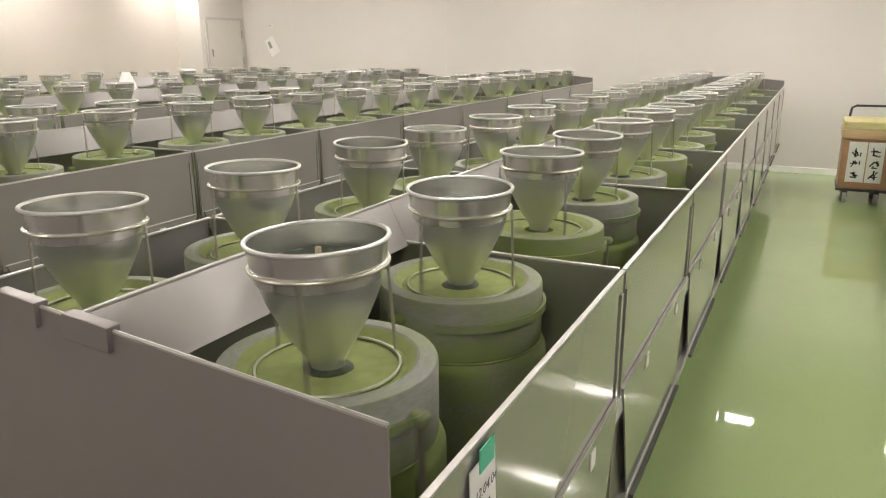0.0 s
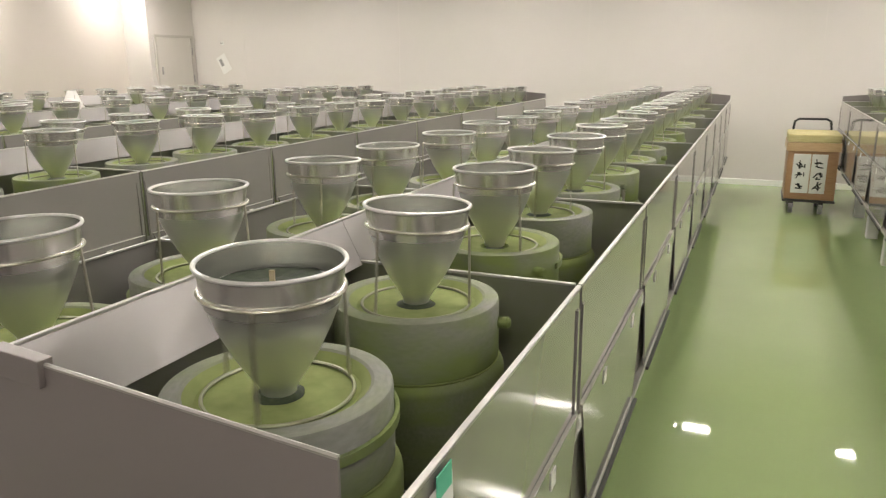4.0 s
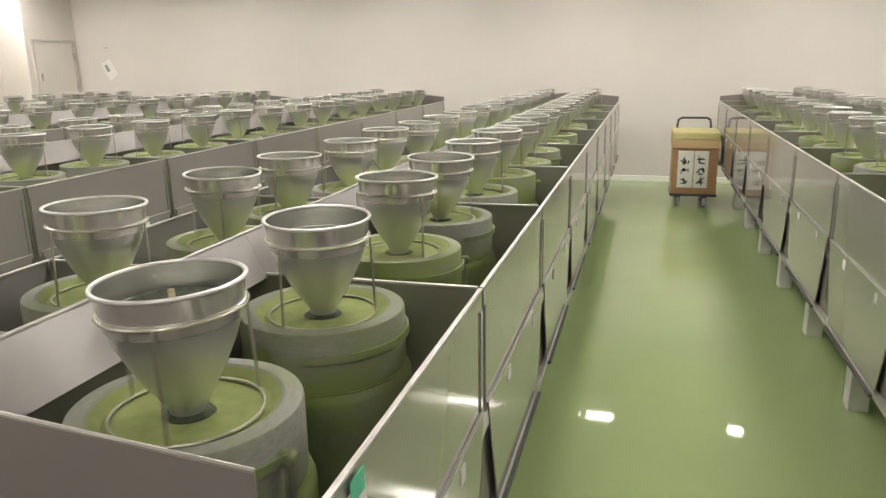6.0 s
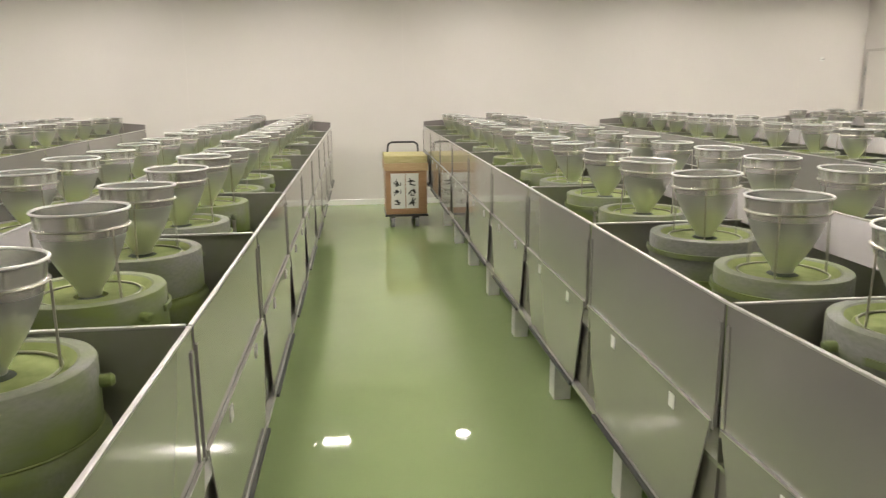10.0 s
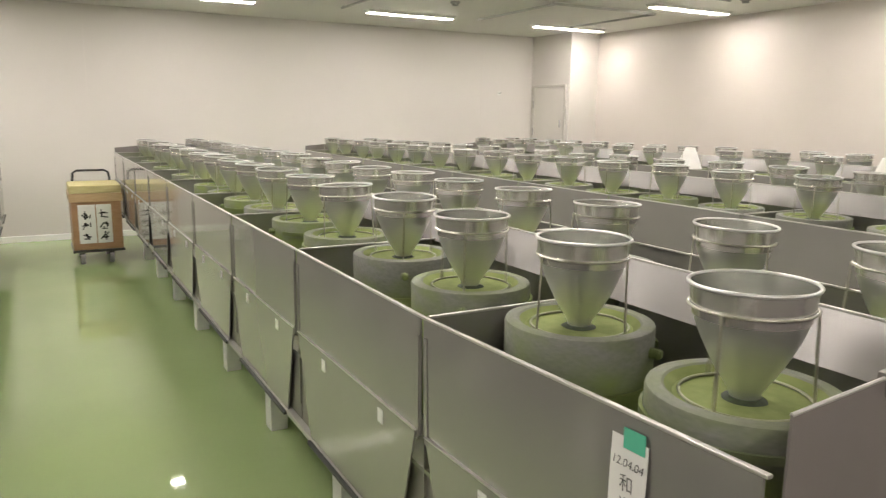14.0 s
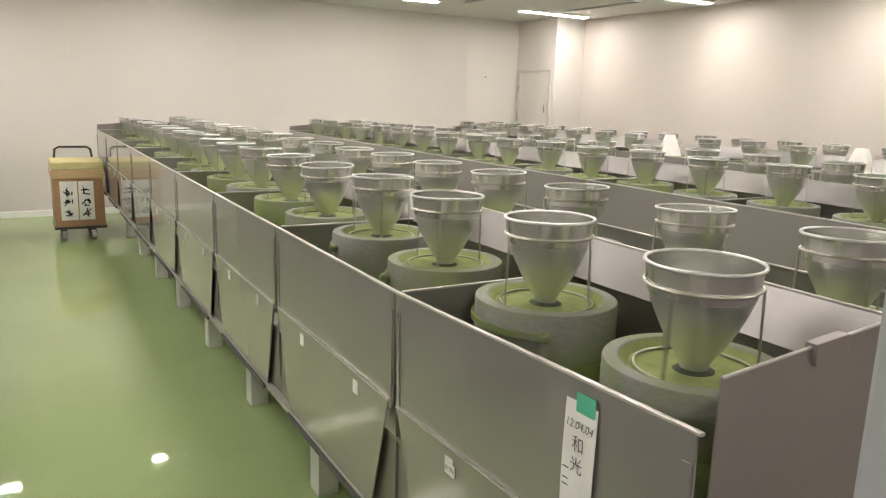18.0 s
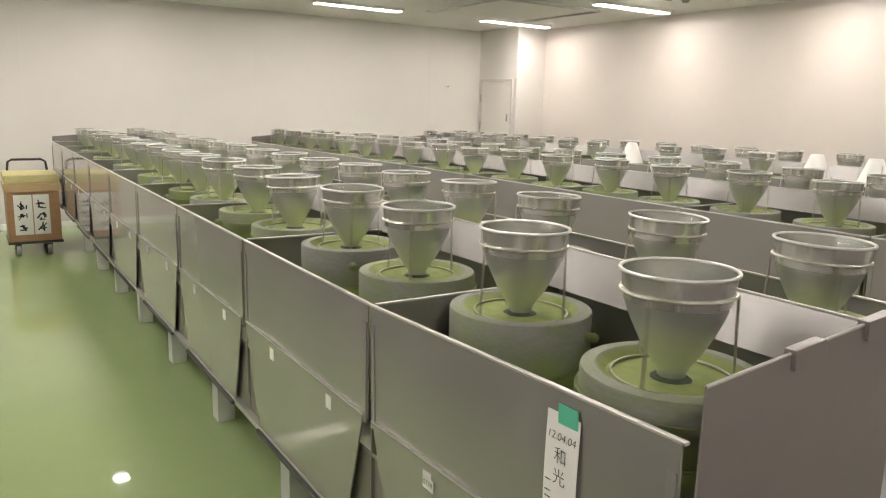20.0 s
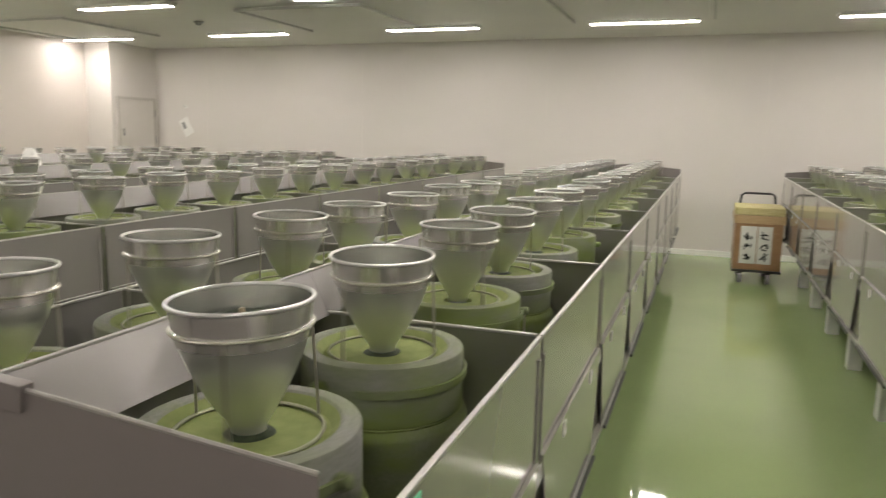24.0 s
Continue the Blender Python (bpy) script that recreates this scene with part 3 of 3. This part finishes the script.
# places of the two mills along their stall
MILL_Y = {(1, 1): (0.345, 0.833), (1, -1): (0.402, 0.875), (-1, -1): (0.34, 0.822), (-1, 1): (0.357, 0.83)}
placed = set()
MILLS = []
for fx, side, half in ROWS:
    x = fx + side * MILL_IN[half]
    for k in STALLS:
        for n, dy in enumerate(MILL_Y[half, side]):
            near = (round(fx), k, n)
            turn = TURNS.get(near, random.uniform(0, 360)) if abs(fx) < 1 else random.uniform(0, 360)
            x = fx + side * MILL_IN[half]
            m = pose(x + random.uniform(-0.008, 0.008), k + dy + random.uniform(-0.012, 0.012), random.uniform(-0.007, 0.004) - 0.005 * max(0, k), 0, 0, turn)
            src = random.choice(KINDS)
            if -1 < fx < 0 and k == -1 and n == 0:
                src = SPECIAL
            if (int(fx), k, n) in CAPS:
                src = CAPPED
            if src in placed:
                MILLS.append(copy_thing(src, m))
            else:
                src.matrix_basis = m
                placed.add(src)
                MILLS.append(src)


# ---------- trolley ----------
def trolley():
    t = thing("trolley", "orange board box trolley with paper notices, on castors", "trolley", at=pose(0.305, 7.32, 0, 0, 0, 0))
    w, d = 0.243, 0.3
    part("box", boxed(-w, w, -d + 0.02, d, 0.15, 0.665, 0.008), BOARD, t)
    part("rim", boxed(-w - 0.015, w + 0.015, -d, d + 0.015, 0.665, 0.755, 0.005), RIM, t, "paler board rim")
    part("cover", boxed(-w - 0.01, w + 0.01, -d + 0.005, d + 0.01, 0.755, 0.84, 0.015), LID, t, "pale yellow cover")
    part("deck", boxed(-w - 0.01, w + 0.01, -d, d + 0.01, 0.124, 0.15, 0.004), DARK, t)
    pts = [(-0.17, d, 0.12), (-0.19, d + 0.03, 0.855), (-0.18, d + 0.03, 0.93), (-0.14, d + 0.03, 0.955), (0.14, d + 0.03, 0.955), (0.18, d + 0.03, 0.93), (0.19, d + 0.03, 0.855), (0.17, d, 0.12)]
    part("handle", tube(bmesh.new(), pts, 0.013), RUBBER, t, "bent dark tube handle")
    for x in (-0.165, 0.12):
        for y in (-d + 0.03, d - 0.06):
            part("castor", rod(bmesh.new(), (x - 0.02, y, 0.054), (x + 0.02, y, 0.054), 0.054, 20), GREYBOX, t, "grey castor wheel")
            part("fork", boxed(x - 0.026, x + 0.026, y - 0.014, y + 0.014, 0.06, 0.122, 0.003), DARK, t)
    rnd = random.Random(11)
    for x0, x1 in ((-0.182, -0.016), (-0.006, 0.142)):
        sheet = part("notice", boxed(x0, x1, -d + 0.015, -d + 0.019, 0.22, 0.635), PAPER, t, "white paper notice with black brush writing")
        bm = bmesh.new()
        cx = (x0 + x1) / 2
        for cz in (0.295, 0.405, 0.525):
            for n in range(7):
                bx, bz = cx + rnd.uniform(-0.03, 0.03), cz + rnd.uniform(-0.03, 0.03)
                long, wide, turn = rnd.uniform(0.03, 0.065), rnd.uniform(0.009, 0.015), rnd.choice((0, 0, 90, 90, 55, -50, 20)) + rnd.uniform(-8, 8)
                m = pose(bx, -d + 0.0135, bz, 0, turn, 0) @ Matrix.Diagonal((long, 0.002, wide, 1))
                bmesh.ops.create_cube(bm, size=1, matrix=m)
        tagged(part("brush_writing", bm, INK, sheet, "black brush strokes"), kind="stuff")
    part("strap", boxed(w + 0.001, w + 0.02, -0.05, 0.05, 0.35, 0.62, 0.004), RUBBER, t, "dark hanging strap")
    return t


trolley()


# ---------- paper tags, wall notice, ceiling fittings ----------
def letters(text, size, mat, parent, m, label=""):
    cu = bpy.data.curves.new("writing", "FONT")
    cu.body, cu.size, cu.extrude, cu.offset, cu.shear = text, size, 0.0002, -0.012 * size, 0.2 if len(text) > 4 else 0.0
    cu.align_x, cu.align_y = "CENTER", "CENTER"
    tmp = bpy.data.objects.new("writing", cu)
    scene.collection.objects.link(tmp)
    me = bpy.data.meshes.new_from_object(tmp.evaluated_get(bpy.context.evaluated_depsgraph_get()))
    bpy.data.objects.remove(tmp)
    me.materials.clear()
    me.materials.append(mat)
    ob = new("writing", me)
    ob.parent, ob.matrix_basis = parent, m
    return tagged(ob, label, kind="stuff")


def batch_tag(side, y):
    """A paper strip taped to the aisle face of a stall."""
    tag = thing("paper_tag", "white paper strip with handwriting, held by green tape", "paper tag", "batch tags", at=pose(side * (AISLE[side] - 0.0035), y, 1.012 + (0.011 if side > 0 else 0), 0, -1.9 if side > 0 else 0, -90 * side))
    bm = bmesh.new()
    n = 10
    rows = []
    for k in range(n + 1):
        z = 0.095 - 0.2 * k / n
        bow = 0.004 * math.sin(k / n * 2.2)
        rows.append([(x - 0.004 * k / n, -bow - o, z) for o in (0, 0.0012) for x in (-0.04, 0.04)])
    vs = [[bm.verts.new(p) for p in r] for r in rows]
    for a, b in zip(vs, vs[1:]):
        bm.faces.new((a[0], a[1], b[1], b[0]))
        bm.faces.new((a[3], a[2], b[2], b[3]))
        bm.faces.new((a[1], a[3], b[3], b[1]))
        bm.faces.new((a[2], a[0], b[0], b[2]))
    bmesh.ops.recalc_face_normals(bm, faces=bm.faces)
    sheet = part("sheet", bm, PAPER, tag)
    part("tape", boxed(-0.012, 0.034, -0.0032, -0.0014, 0.078, 0.112), TAPE, tag, "strip of green tape")
    face = pose(0, -0.0062, 0.055, 90, 0, 0)
    letters("12.04.04", 0.0205, INK, sheet, face)
    letters("\u548c", 0.032, INK, sheet, pose(0, -0.0068, 0.02, 90, 0, 0))
    letters("\u5149", 0.032, INK, sheet, pose(-0.002, -0.0072, -0.018, 90, 0, 0))
    bm = bmesh.new()
    for x, z in ((-0.03, -0.03), (-0.03, -0.05), (-0.03, -0.062), (0.02, -0.07)):
        box(bm, x - 0.007, x + 0.007, -0.0068, -0.0058, z, z + 0.0015)
    part("fine_print", bm, INK, sheet)


batch_tag(1, -0.718)
batch_tag(-1, -0.795)

plate = thing("number_plate", "small white stock number plate on a steel panel", "number plate", at=pose(AISLE[1] - 0.0115, -0.305, 0.8, 0, 0, -90))
part("plate", boxed(-0.021, 0.021, -0.001, 0.001, -0.014, 0.014), WHITE, plate)
letters("0179", 0.019, INK, plate, pose(0, -0.0016, 0, 90, 0, 0))

note = thing("wall_notice", "white sheet hanging askew from a hook on the wall", "notice", at=pose(-8.73, WALL_Y - 0.02, 1.6, 0, -28, 0))
part("sheet", boxed(-0.1, 0.1, -0.002, 0.002, -0.15, 0.15), PAPER, note)
part("print", boxed(-0.06, 0.0, -0.0035, -0.0022, -0.02, 0.1), GREYBOX, note)
for x, z in ((-8.74, 1.94), (6.54, 1.98)):
    hk = thing("wall_hook", "small grey metal hook on the wall", "hook", "wall hooks", at=pose(x, WALL_Y - 0.001, z))
    part("plate", boxed(-0.03, 0.03, -0.006, 0, -0.03, 0.03, 0.002), WHITE, hk)
    part("peg", tube(bmesh.new(), [(0, -0.005, 0), (0, -0.05, 0), (0, -0.06, 0.015)], 0.006, 8), GREYBOX, hk)


def ceiling_unit(x, y, w, d):
    u = thing("ceiling_unit", "flush white ceiling panel hung between thin grey rails", "ceiling panel", "ceiling units", at=pose(x, y, CEIL))
    part("panel", boxed(-w / 2, w / 2, -d / 2, d / 2, -0.03, -0.001, 0.004), CEILING, u)
    for sx in (-1, 1):
        part("rail", boxed(sx * (w / 2 + 0.06) - 0.012, sx * (w / 2 + 0.06) + 0.012, -d / 2 - 0.05, d / 2 + 0.05, -0.045, -0.02, 0.002), RAIL, u, "thin grey rail")
        for yy in (-d / 2, d / 2):
            part("hanger", rod(bmesh.new(), (sx * (w / 2 + 0.06), yy, -0.03), (sx * (w / 2 + 0.06), yy, -0.001), 0.008, 8), RAIL, u)
    part("cross_rail", boxed(-w / 2 - 0.06, w / 2 + 0.06, -d / 2 - 0.06, -d / 2 - 0.04, -0.045, -0.02, 0.002), RAIL, u)


for x in (-8.6, -4.55, -1.08, 2.4, 5.88):
    ceiling_unit(x, 6.35, 1.42, 1.6)
for x, y in ((-6.43, 6.3), (4.18, 6.19), (6.75, 4.25), (6.75, 3.9)):
    dt = thing("smoke_detector", "small grey ceiling detector", "detector", "detectors", at=pose(x, y, CEIL))
    part("base", lathe([(0.06, -0.001), (0.06, -0.015), (0.052, -0.02), (0, -0.02)], 24), GREYBOX, dt)
    part("head", lathe([(0.04, -0.02), (0.035, -0.045), (0, -0.047)], 24), GREYBOX, dt)
pipe = thing("ceiling_pipe", "thin grey conduit with a tee under the ceiling", "conduit", at=pose(6.15, 4.2, CEIL - 0.04))
part("pipe", tube(bmesh.new(), [(-0.25, 0, 0), (0.35, 0.05, 0)], 0.014, 8), GREYBOX, pipe)
part("tee", tube(bmesh.new(), [(0.05, 0.02, 0), (0.1, -0.25, 0)], 0.012, 8), GREYBOX, pipe)
part("bracket", boxed(-0.02, 0.02, -0.02, 0.02, 0, 0.039), GREYBOX, pipe)


def motions():
    """Every upper stone turns steadily, anticlockwise seen from above."""
    period = 1.2
    step = 0.25
    rows = []
    n = int(24.0 / step)
    for k in range(n + 1):
        rows.append((k * step, pose(0, 0, STONE_TOP, 0, 0, 360.0 * k * step / period)))
    for mill in MILLS:
        for child in mill.children:
            if child.name.startswith("upper_stone"):
                walk(child, rows)


motions()
